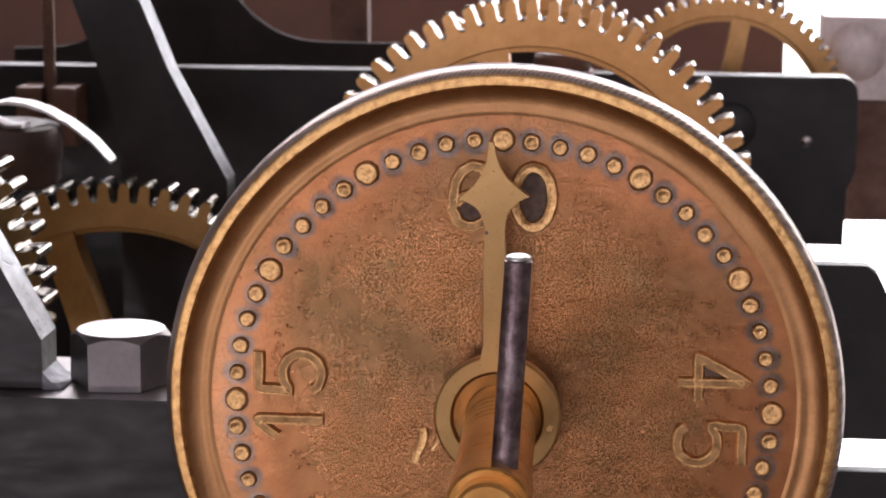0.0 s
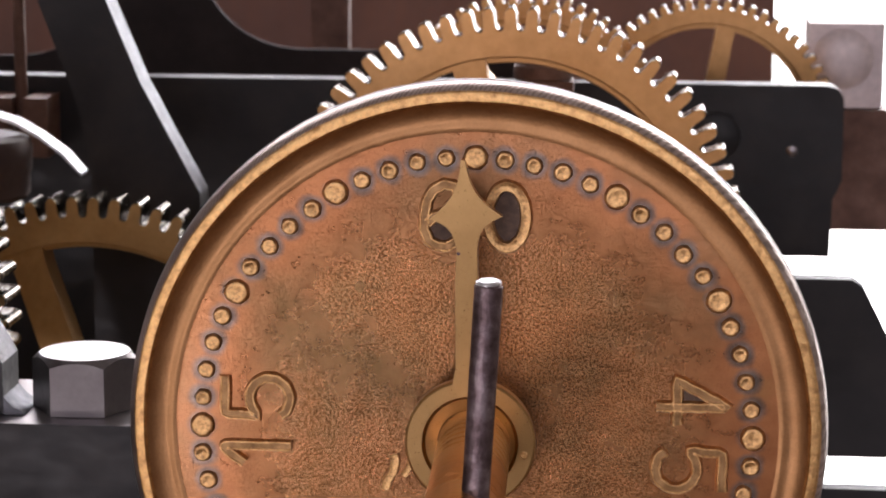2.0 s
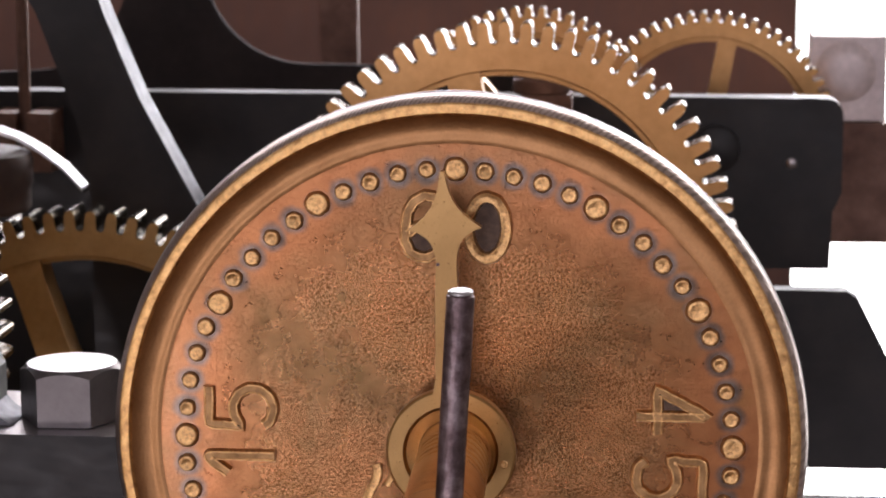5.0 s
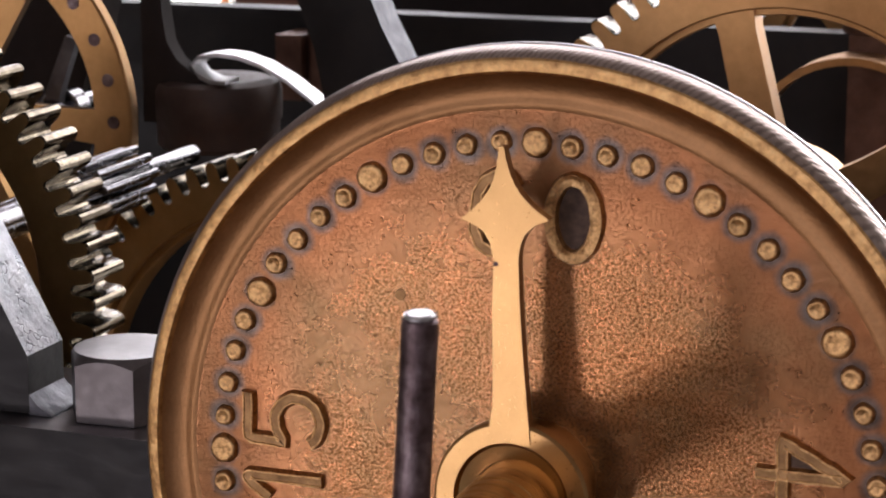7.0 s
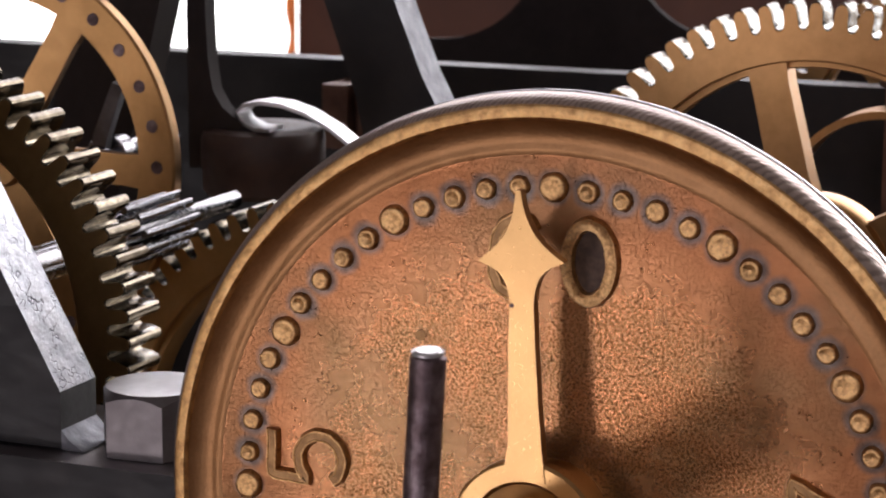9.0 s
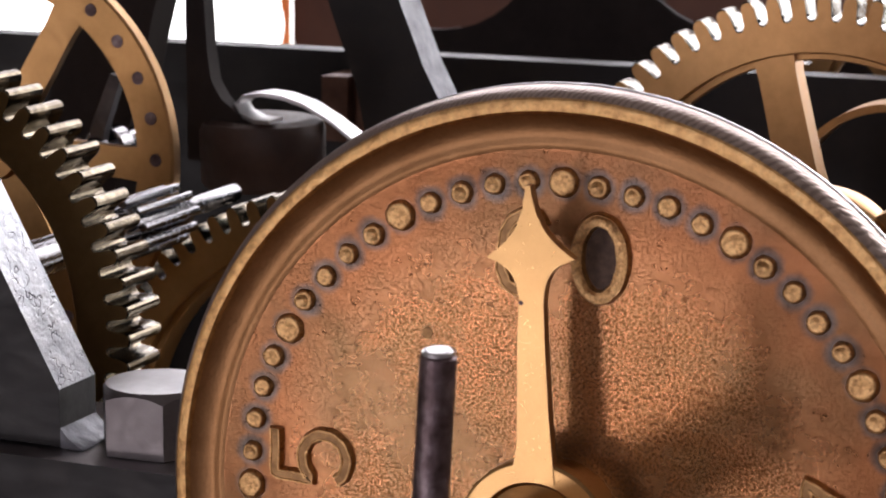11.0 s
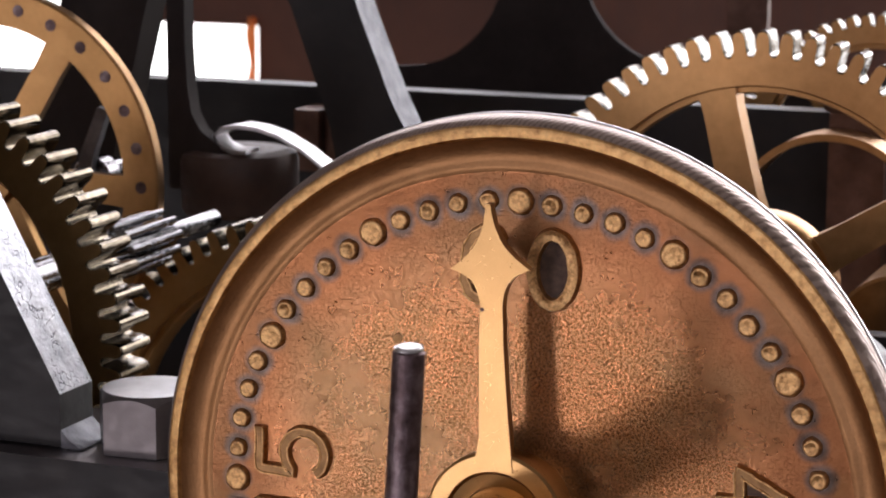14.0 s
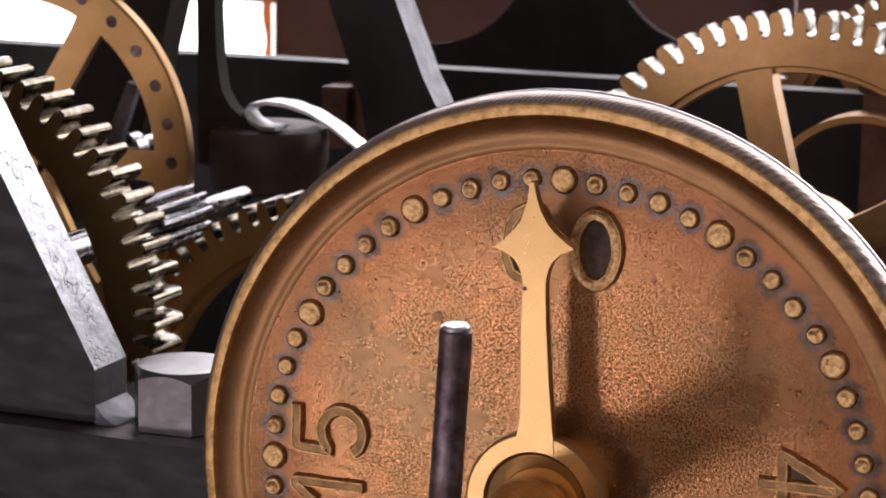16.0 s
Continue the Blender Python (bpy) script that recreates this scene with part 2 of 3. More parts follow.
crack(M_FILED, 140, 0.03)
M_RUST = metal("brown_oxidised_iron", (0.09, 0.04, 0.025), (0.15, 0.075, 0.05), (0.22, 0.12, 0.085), 0.3, (0.45, 0.7), 90, 500, (1, 1, 1), 0.3, 0.3, 0.0005, 0.0002)
M_WOOD = metal("dark_red_wood", (0.075, 0.028, 0.018), (0.125, 0.050, 0.032), (0.19, 0.078, 0.045), 0.0, (0.45, 0.7), 4, 40, (6, 1, 0.4), 0.2, 0.3, 0.003, 0.001)
# paleness stands in for backlight glare on the bearing block
M_PALE = metal("glare_pale_iron", (0.6, 0.5, 0.48), (0.7, 0.59, 0.57), (0.78, 0.68, 0.66), 0.2, (0.4, 0.6), 60, 400, (1, 1, 1), 0.2, 0.2, 0.0006, 0.0002)
M_PLASTER = metal("grey_plaster", (0.30, 0.27, 0.25), (0.36, 0.33, 0.31), (0.42, 0.39, 0.36), 0.0, (0.7, 0.9), 3, 60, (1, 1, 1), 0.2, 0.2, 0.004, 0.001)
M_FLOOR = metal("worn_floorboards", (0.10, 0.065, 0.04), (0.15, 0.10, 0.065), (0.21, 0.15, 0.10), 0.0, (0.5, 0.75), 3, 30, (8, 0.6, 1), 0.2, 0.3, 0.003, 0.001)


M_PINION = metal("dark_polished_steel", (0.16, 0.155, 0.16), (0.22, 0.21, 0.22), (0.28, 0.27, 0.28), 1.0, (0.16, 0.3), 80, 500, (1, 1, 1), 0.1, 0.1, 0.0003, 0.0001)
M_BROWN = metal("brown_black_iron", (0.035, 0.020, 0.016), (0.058, 0.033, 0.026), (0.085, 0.050, 0.038), 0.0, (0.5, 0.7), 60, 400, (1, 1, 1), 0.3, 0.3, 0.0006, 0.0002)


def glow(name, color, strength):
    m = bpy.data.materials.new(name)
    m.use_nodes = True
    nt = m.node_tree
    nt.nodes.remove(nt.nodes["Principled BSDF"])
    e = nt.nodes.new("ShaderNodeEmission")
    e.inputs[0].default_value, e.inputs[1].default_value = (*color, 1), strength
    nt.links.new(e.outputs[0], nt.nodes["Material Output"].inputs[0])
    return m


M_SKY = glow("bright_daylight", (1.0, 0.97, 0.98), 4.0)


# ---------------- mesh helpers ----------------
def part(name, bm, material, parent=None, label="", smooth=True, angle=35):
    me = bpy.data.meshes.new(name)
    bmesh.ops.recalc_face_normals(bm, faces=bm.faces)
    if smooth:
        for f in bm.faces:
            f.smooth = True
        for e in bm.edges:
            if len(e.link_faces) == 2 and e.calc_face_angle(0) > radians(angle):
                e.smooth = False
    bm.to_mesh(me)
    bm.free()
    for mt in material if isinstance(material, (list, tuple)) else (material,):
        me.materials.append(mt)
    ob = new(name, me)
    if parent:
        ob.parent = parent
    if label:
        tagged(ob, label)
    return ob


def thing(name, label, category, group="", kind=""):
    return tagged(new(name), label, category, group, kind)


def prism(outline, y0, y1, bevel=0.0, bm=None):
    """A plate in the x-z plane from y0 to y1 with that outline."""
    bm2 = bmesh.new()
    a = [bm2.verts.new((x, y0, z)) for x, z in outline]
    b = [bm2.verts.new((x, y1, z)) for x, z in outline]
    bm2.faces.new(a)
    bm2.faces.new(b[::-1])
    n = len(a)
    for i in range(n):
        bm2.faces.new((a[i], b[i], b[(i + 1) % n], a[(i + 1) % n]))
    if bevel:
        sharp = [e for e in bm2.edges if e.calc_face_angle(0) > radians(25)]
        bmesh.ops.bevel(bm2, geom=sharp, offset=bevel, segments=2, affect="EDGES", profile=0.5)
    if bm is None:
        return bm2
    merge(bm, bm2)
    return bm


def merge(bm, other):
    me = bpy.data.meshes.new("tmp")
    other.to_mesh(me)
    other.free()
    bm.from_mesh(me)
    bpy.data.meshes.remove(me)


def box(x0, x1, y0, y1, z0, z1, bevel=0.0):
    return prism([(x0, z0), (x1, z0), (x1, z1), (x0, z1)], y0, y1, bevel)


def lathe(profile, cx, cz, seg=96, close=False, axis="y"):
    """Turns (radius, along) points round an axis along y (or z) through (cx, cz)."""
    bm = bmesh.new()
    rings = []
    for r, y in profile:
        if r < 1e-6:
            v = bm.verts.new((cx, y, cz) if axis == "y" else (cx, cz, y))
            rings.append([v] * seg)
        else:
            rings.append([bm.verts.new((cx + r * math.cos(2 * math.pi * i / seg), y, cz + r * math.sin(2 * math.pi * i / seg)) if axis == "y" else
                                       (cx + r * math.cos(2 * math.pi * i / seg), cz + r * math.sin(2 * math.pi * i / seg), y)) for i in range(seg)])
    pairs = list(zip(rings, rings[1:])) + ([(rings[-1], rings[0])] if close else [])
    for a, b in pairs:
        for i in range(seg):
            j = (i + 1) % seg
            vs = []
            for v in (a[i], a[j], b[j], b[i]):
                if v not in vs:
                    vs.append(v)
            if len(vs) > 2:
                bm.faces.new(vs)
    return bm


def rod(p, q, r, seg=24, chamfer=0.0):
    """A round bar from p to q."""
    p, q = Vector(p), Vector(q)
    n = (q - p).length
    c = chamfer
    prof = [(0, 0), (r - c, 0), (r, c), (r, n - c), (r - c, n), (0, n)] if c else [(0, 0), (r, 0), (r, n), (0, n)]
    bm = lathe(prof, 0, 0, seg, axis="z")
    bm.transform(Matrix.Translation(p) @ (q - p).to_track_quat("Z", "Y").to_matrix().to_4x4())
    return bm


def ribbon(pts, width, y0, y1, closed=False, taper=0.7, seam=0.97):
    """A raised stroke along pts (x, z), wide at y0 and narrower at its top y1, with a sunken seam along its middle."""
    bm = bmesh.new()
    n = len(pts)
    rows = []
    for i in range(n):
        a = Vector(pts[i - 1] if (i or closed) else pts[0])
        b = Vector(pts[(i + 1) % n] if (i < n - 1 or closed) else pts[-1])
        d = (b - a).normalized()
        s = Vector((-d.y, d.x)) * width / 2
        c = Vector(pts[i])
        row = []
        h = y1 - y0
        side = ((1, y0), (taper * 1.18, y0 + 0.75 * h), (taper * 1.0, y1), (taper * 0.74, y1), (taper * 0.62, y0 + seam * h))
        for k, y in side + tuple((-k, y) for k, y in side[::-1]):
            row.append(bm.verts.new((c.x + s.x * k, y, c.y + s.y * k)))
        rows.append(row)
    for i in range(n if closed else n - 1):
        a, b = rows[i], rows[(i + 1) % n]
        for k in range(9):
            bm.faces.new((a[k], a[k + 1], b[k + 1], b[k])).material_index = 1 if k == 4 else 0
    if not closed:
        bm.faces.new(rows[0])
        bm.faces.new(rows[-1][::-1])
    return bm


def arc(cx, cz, rx, rz, a0, a1, n):
    return [(cx + rx * math.cos(radians(a0 + (a1 - a0) * i / (n - 1))), cz + rz * math.sin(radians(a0 + (a1 - a0) * i / (n - 1)))) for i in range(n)]


# ---------------- gear wheels ----------------
TOOTH = [(-0.5, 0.0), (-0.39, 0.03), (-0.31, 0.12), (-0.28, 0.3), (-0.265, 0.6), (-0.24, 0.78), (-0.18, 0.92), (-0.09, 0.99), (0.0, 1.0), (0.09, 0.99), (0.18, 0.92), (0.24, 0.78), (0.265, 0.6), (0.28, 0.3), (0.31, 0.12), (0.39, 0.03)]


def toothed_rim(cx, cz, y0, y1, tip, root, inner, n, phase):
    bm = bmesh.new()
    pitch = 2 * math.pi / n
    step = []
    edge = 0.0004
    for k in range(n):
        for f, h in TOOTH:
            a = radians(phase) + (k + f) * pitch
            r = root + (tip - root) * h
            out = []
            for rr, y in ((inner, y1), (inner, y0 + edge), (inner + edge, y0), (r - edge, y0), (r, y0 + edge), (r, y1 - edge), (r - edge, y1)):
                out.append(bm.verts.new((cx + rr * math.cos(a), y, cz + rr * math.sin(a))))
            step.append(out)
    m = len(step)
    for i in range(m):
        a, b = step[i], step[(i + 1) % m]
        for k in range(7):
            f = bm.faces.new((a[k], a[(k + 1) % 7], b[(k + 1) % 7], b[k]))
            f.material_index = 1 if k in (3, 4, 5) else 0
    return bm


def spoke(cx, cz, y0, y1, r0, r1, w0, w1, ang):
    """A wheel arm from r0 to r1, flaring a little into the rim and the hub."""
    h = (r1 - r0) * 0.16
    right = [(r0, -w0 * 0.58), (r0 + h, -w0 * 0.53), (r1 - h, -w1 * 0.5), (r1, -w1 * 0.56)]
    out = right + [(r, -w) for r, w in right[::-1]]
    c, s = math.cos(radians(ang)), math.sin(radians(ang))
    return prism([(cx + r * c - w * s, cz + r * s + w * c) for r, w in out], y0, y1, 0.0004)


def gear_wheel(label, cx, cz, y0, y1, tip, root, inner, n, phase, arms, first, width, hub, mat, group="gear wheels of the movement"):
    g = thing("gear_wheel", label, "gear", group)
    part("toothed_rim", toothed_rim(cx, cz, y0, y1, tip, root, inner, n, phase), (mat, M_TEETH), g, angle=28)
    step = (y1 - y0) * 0.3
    part("inner_step", lathe([(inner + 0.0002, y0 + step), (inner - 0.0016, y0 + step), (inner - 0.0019, y0 + step * 1.15), (inner - 0.0019, y1 - 0.0004), (inner + 0.0002, y1 - 0.0004)], cx, cz, 120, True), mat, g)
    d = (y1 - y0) * 0.12
    for k in range(arms):
        part("spoke", spoke(cx, cz, y0 + d, y1 - d, hub - 0.001, inner + 0.0008, width, width, first + 360.0 * k / arms), mat, g)
    e = 0.0008
    part("hub", lathe([(0.004, y0 - 0.001), (hub * 0.6, y0 - 0.001), (hub - e, y0 - 0.0006), (hub, y0 + e), (hub, y1 - e), (hub - e, y1), (0.004, y1)], cx, cz, 48, True), mat, g)
    return g


# ---------------- clock frame ----------------
frame_thing = thing("clock_chassis", "black painted cast-iron clock frame with bare worn edges", "frame")
front = box(-0.42, 0.06, 0.004, 0.045, -0.016, -0.002, 0.0012)
for f in front.faces:
    f.normal_update()
    f.material_index = 1 if abs(f.normal.z) > 0.9 and f.calc_center_median().z > -0.004 else 0
part("front_rail", front, (M_IRON, M_STEEL), frame_thing, "black iron rail with a bare worn top")
part("lower_front_rail", box(-0.42, 0.06, 0.024, 0.04, -0.060, -0.0165, 0.001), M_IRON, frame_thing)
# front leg: leans away from the bolt, its top edge filed bare
leg = prism([(-0.1075, -0.0015), (-0.1075, 0.010), (-0.145, 0.0785), (-0.20, 0.178), (-0.30, 0.178), (-0.235, 0.0785), (-0.20, -0.0015)], 0.011, 0.0245, 0.0005)
leg.faces.ensure_lookup_table()
for f in leg.faces:
    f.normal_update()
    c = f.calc_center_median()
    f.material_index = 1 if (f.normal.x > 0.5 and f.normal.z > 0.15 and c.z > 0.011) else 0
part("front_leg", leg, (M_IRON, M_FILED), frame_thing, "black iron leg with a bare filed edge")
part("foot_fillet", prism([(-0.1075, -0.0018), (-0.1075, 0.0022), (-0.1055, 0.0), (-0.1025, -0.0018)], 0.011, 0.0245, 0.0003), M_WORN, frame_thing, "bare metal fillet at the leg's foot")

rail = prism([(-0.45, -0.0215)] + [(0.101, -0.0215), (0.1015, -0.001), (0.103, 0.002), (0.1045, 0.006), (0.1045, 0.033)] +
             arc(0.0985, 0.033, 0.006, 0.006, 0, 90, 6)[1:] + [(-0.45, 0.039)], 0.33, 0.341, 0.0007)
part("back_rail", rail, M_IRON, frame_thing)
part("rail_hole", lathe([(0, 0.3293), (0.0012, 0.3293), (0.0019, 0.3297), (0.0022, 0.3305)], 0.087, 0.016, 20), M_STEEL, frame_thing, "small countersunk hole with a bright edge")
# black sheet added to stand for the dark interior below the rail
part("dark_back_sheet", box(-0.45, 0.0, 0.36, 0.375, -0.22, -0.015, 0.001), M_IRON, frame_thing)
part("lower_back_rail", box(-0.45, 0.34, 0.20, 0.206, -0.16, -0.0685, 0.001), M_IRON, frame_thing)
# back leg on the side of the bright window
part("right_leg", prism([(0.02, -0.004), (0.098, -0.004), (0.1015, -0.0065), (0.128, -0.0585), (0.02, -0.0585)], 0.20, 0.207, 0.0008), M_IRON, frame_thing)

arm = prism([(-0.104, -0.07), (-0.104, 0.0125), (-0.108, 0.020), (-0.1225, 0.0475), (-0.1335, 0.0745), (-0.150, 0.125), (-0.185, 0.125), (-0.1555, 0.0745), (-0.143, 0.040), (-0.139, 0.02), (-0.139, -0.07)], 0.238, 0.252, 0.0005)
arm.transform(Matrix.Translation((0.033, -0.514, 0.131)) @ Matrix.Scale(0.976, 4) @ Matrix.Translation((-0.0342, 0.514, -0.131)))
for f in arm.faces:
    f.normal_update()
    f.material_index = 1 if (f.normal.x > 0.5 and f.normal.z > 0.1) else 0
part("back_leg", arm, (M_IRON, M_WORN), frame_thing, "black iron leg with a bare filed edge")
part("back_leg", prism([(-0.2345, 0.160), (-0.1925, 0.160), (-0.2110, 0.075), (-0.2160, 0.056), (-0.2225, 0.031), (-0.2325, -0.006), (-0.2600, -0.006), (-0.2520, 0.031), (-0.2430, 0.065)], 0.240, 0.253, 0.0006), M_SOOT, frame_thing)
# pillar with flared foot behind the back rail
web = prism([(-0.247, -0.05), (0.0, -0.05), (0.0, 0.038), (-0.112, 0.039)] + arc(-0.112, 0.083, 0.044, 0.044, 268, 190, 9) + [(-0.160, 0.16), (-0.189, 0.16)] +
            arc(-0.233, 0.078, 0.044, 0.043, -8, -88, 9) + [(-0.247, 0.0345)], 0.50, 0.504)
web.transform(Matrix.Translation((0, 0, -0.0065)))
part("flared_pillar", web, M_SOOT, frame_thing)


# ---------------- setting dial ----------------
dial = thing("setting_dial", "round cast bronze setting dial with raised minute studs and worn numerals", "dial")
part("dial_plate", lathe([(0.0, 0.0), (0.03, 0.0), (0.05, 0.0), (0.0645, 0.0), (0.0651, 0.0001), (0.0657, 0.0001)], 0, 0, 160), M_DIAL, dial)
part("rim", lathe([(0.0657, 0.0001), (0.0663, -0.0001), (0.0669, -0.0001), (0.0675, 0.0002), (0.0685, 0.0002), (0.0697, -0.0001), (0.0706, -0.0006), (0.0713, -0.0011), (0.0719, -0.0017)], 0, 0, 200), M_RIM, dial, "hollow turned brass rim")
lip = lathe([(0.0719, -0.0017), (0.0721, -0.0021), (0.0725, -0.0025), (0.0739, -0.0025), (0.0744, -0.0023), (0.0747, -0.0018)], 0, 0, 320)
for v in lip.verts:
    v.co += Vector((v.co.x, 0, v.co.z)).normalized() * 0.00007 * noise.noise(v.co * 170) + Vector((0, 0.00006 * noise.noise(v.co * 330), 0))
part("lip", lip, M_LIP, dial, "worn bright front lip of the rim")
part("rim_side", lathe([(0.0747, -0.0018), (0.0752, -0.0012), (0.0757, -0.0004), (0.0761, 0.0006), (0.0763, 0.0026), (0.0764, 0.0042), (0.0762, 0.0048), (0.0740, 0.0052), (0.0, 0.0052)], 0, 0, 200), M_SIDE, dial, "outer band of the rim with slanting file marks")
# brighter steel puts the highlight along the band's far edge into the material
part("rim_edge", lathe([(0.0763, 0.0036), (0.0766, 0.0040), (0.0766, 0.0046), (0.0762, 0.0049)], 0, 0, 200), M_BRIGHT, dial, "back edge in brighter steel for the highlight on it")


def stud_mesh(name, r, h, dish):
    shift = Vector((r * 9000, dish * 31, h * 7000))
    bm = lathe([(0.0, -h * dish), (r * 0.35, -h * (0.3 + 0.7 * dish)), (r * 0.58, -h * 0.97), (r * 0.78, -h), (r * 0.88, -h * 0.86), (r * 0.96, -h * 0.4), (r * 1.04, 0.0), (r * 1.06, 0.0004)], 0, 0, 22)
    for v in bm.verts:
        v.co += Vector((noise.noise(v.co * 900 + shift), 0.5 * noise.noise(v.co * 1100 + shift), noise.noise(v.co * 900 - shift))) * r * 0.08
    bmesh.ops.recalc_face_normals(bm, faces=bm.faces)
    for f in bm.faces:
        f.smooth = True
    me = bpy.data.meshes.new(name)
    bm.to_mesh(me)
    bm.free()
    me.materials.append(M_STUD)
    return me


BIG = [stud_mesh("minute_stud", r, 0.0013, d) for r, d in ((0.0027, 0.95), (0.0026, 0.9), (0.00275, 0.85))]
SMALL = [stud_mesh("minute_stud", r, 0.0013, d) for r, d in ((0.0019, 0.9), (0.0020, 0.6), (0.00185, 0.75), (0.0019, 0.98), (0.0020, 0.85))]
for k in range(60):
    a = radians(6 * k)
    ob = new("minute_stud", random.choice(BIG) if k % 5 == 0 else random.choice(SMALL))
    ob.parent = dial
    rr = 0.060 + random.uniform(-0.0003, 0.0003)
    ob.matrix_local = Matrix.Translation((-rr * math.sin(a), 0, rr * math.cos(a))) @ pose(0, 0, 0, 0, random.uniform(0, 360), 0)

# numerals: strokes in a box one high; u runs along the writing, v upwards
DIGITS = {
    "0": [(arc(0.33, 0.5, 0.27, 0.44, 90, 430, 28), True)],
    "6": [([(0.56, 0.80), (0.48, 0.92), (0.34, 0.95), (0.2, 0.88), (0.1, 0.72), (0.06, 0.5), (0.06, 0.3), (0.12, 0.14), (0.24, 0.06), (0.38, 0.06), (0.52, 0.14), (0.57, 0.3), (0.52, 0.46), (0.38, 0.54), (0.22, 0.5), (0.1, 0.4)], False)],
    "1": [([(0.02, 0.70), (0.12, 0.84), (0.22, 0.96), (0.27, 0.96), (0.27, 0.7), (0.27, 0.4), (0.27, 0.04)], False)],
    "5": [([(0.64, 0.95), (0.45, 0.95), (0.12, 0.95), (0.10, 0.75), (0.08, 0.52), (0.24, 0.60), (0.40, 0.61), (0.54, 0.53), (0.62, 0.38), (0.60, 0.22), (0.50, 0.10), (0.34, 0.05), (0.18, 0.09), (0.10, 0.18)], False)],
    "4": [([(0.42, 0.96), (0.30, 0.75), (0.18, 0.52), (0.06, 0.30), (0.30, 0.30), (0.42, 0.30), (0.42, 0.55), (0.42, 0.8)], True), ([(0.42, 0.32), (0.55, 0.30), (0.66, 0.31)], False), ([(0.42, 0.32), (0.42, 0.18), (0.42, 0.03)], False)],
}


def numeral(ch, ox, oz, height, turn, width=0.0029):
    """Raised numeral whose lower left corner is at (ox, oz), turned by that many degrees."""
    c, s = math.cos(radians(turn)), math.sin(radians(turn))
    bm = bmesh.new()
    for pts, closed in DIGITS[ch]:
        fine = []
        n = len(pts)
        for i in range(n if closed else n - 1):
            p, q = pts[i], pts[(i + 1) % n]
            o = pts[i - 1] if (i or closed) else p
            r = pts[(i + 2) % n] if (i + 2 < n or closed) else q
            for k in range(4):
                u = k / 4
                fine.append(tuple(0.5 * (2 * p[a] + (q[a] - o[a]) * u + (2 * o[a] - 5 * p[a] + 4 * q[a] - r[a]) * u * u + (3 * p[a] - o[a] - 3 * q[a] + r[a]) * u ** 3) * (0.6 if ch in "15" else 0.0)
                                  + (p[a] + (q[a] - p[a]) * u) * (0.4 if ch in "15" else 1.0) for a in (0, 1)))
        if not closed:
            fine.append(pts[-1])
        w = [(ox + height * (u * c - v * s), oz + height * (u * s + v * c)) for u, v in fine]
        w = [(x + 0.00018 * noise.noise((x * 700, z * 700, 3)), z + 0.00018 * noise.noise((x * 700, z * 700, 9))) for x, z in w]
        merge(bm, ribbon(w, width, 0.0003, -0.0014, closed, 0.66, 0.96 if ch == "0" else 0.9))
    for v in bm.verts:
        if v.co.y < -0.0006:
            v.co.y += 0.00018 * noise.noise(v.co * 500)
    return part("numeral_" + {"0": "zero", "1": "one", "4": "four", "5": "five", "6": "six"}[ch], bm, (M_STUD, M_STUD if ch == "0" else M_GROOVE), dial, "raised worn brass numeral " + ch)


numeral("6", -0.0118, 0.0400, 0.0152, 0)
numeral("0", 0.0018, 0.0400, 0.0152, 0)
numeral("1", -0.0395, -0.0085, 0.0158, 90)
numeral("5", -0.0395, 0.0012, 0.0158, 90)
numeral("4", 0.0388, 0.0137, 0.0165, -90)
numeral("5", 0.0385, -0.0016, 0.0160, -90)

# thin dark brown sheets that fill the closed numerals
part("numeral_hollow", prism([(0.0018 + 0.0152 * u, 0.0400 + 0.0152 * v) for u, v in arc(0.33, 0.5, 0.24, 0.40, 0, 350, 28)], -0.00025, 0.0003), M_HOLLOW, dial, "dark sheet inside the zero")
part("numeral_hollow", prism([(-0.0118 + 0.0152 * u, 0.0400 + 0.0152 * v) for u, v in arc(0.32, 0.29, 0.2, 0.2, 0, 345, 20)], -0.00025, 0.0003), M_HOLLOW, dial, "dark sheet inside the six")
part("numeral_hollow", prism([(0.0388 + 0.0165 * v, 0.0137 - 0.0165 * u) for u, v in ((0.40, 0.86), (0.12, 0.33), (0.40, 0.33))], -0.00025, 0.0003), M_HOLLOW, dial, "dark sheet inside the four")

flaw = [(-0.0195, -0.0135), (-0.0190, -0.0115), (-0.0178, -0.0095), (-0.0172, -0.0072), (-0.0176, -0.0055)]
part("casting_flaw", ribbon(flaw, 0.0024, 0.0004, -0.0007), M_STUD, dial, "bright scratched casting flaw")
part("casting_flaw", ribbon([(x + 0.0036, z + 0.0012) for x, z in flaw[1:]], 0.0018, 0.0004, -0.0006), M_STUD, dial)
part("pit", lathe([(0.0011, -0.00012), (0.0006, -0.00015), (0, -0.00015)], -0.0250, 0.0317, 7), M_GROOVE, dial, "small dark casting pit")

# ---------------- hand, spindle and cross pin ----------------
hand = thing("clock_hand", "polished yellow brass pointer hand with a spade-shaped tip", "clock hand")
tip, rc, lc = Vector((-0.0018, 0.0614)), Vector((0.0066, 0.0497)), Vector((-0.0089, 0.0489))
nr, nl = Vector((0.0013, 0.0424)), Vector((-0.0030, 0.0424))


def bow(a, b, sag, n=9):
    d = b - a
    s = Vector((-d.y, d.x)).normalized() * sag
    return [a + d * i / n + s * math.sin(math.pi * i / n) for i in range(n)]


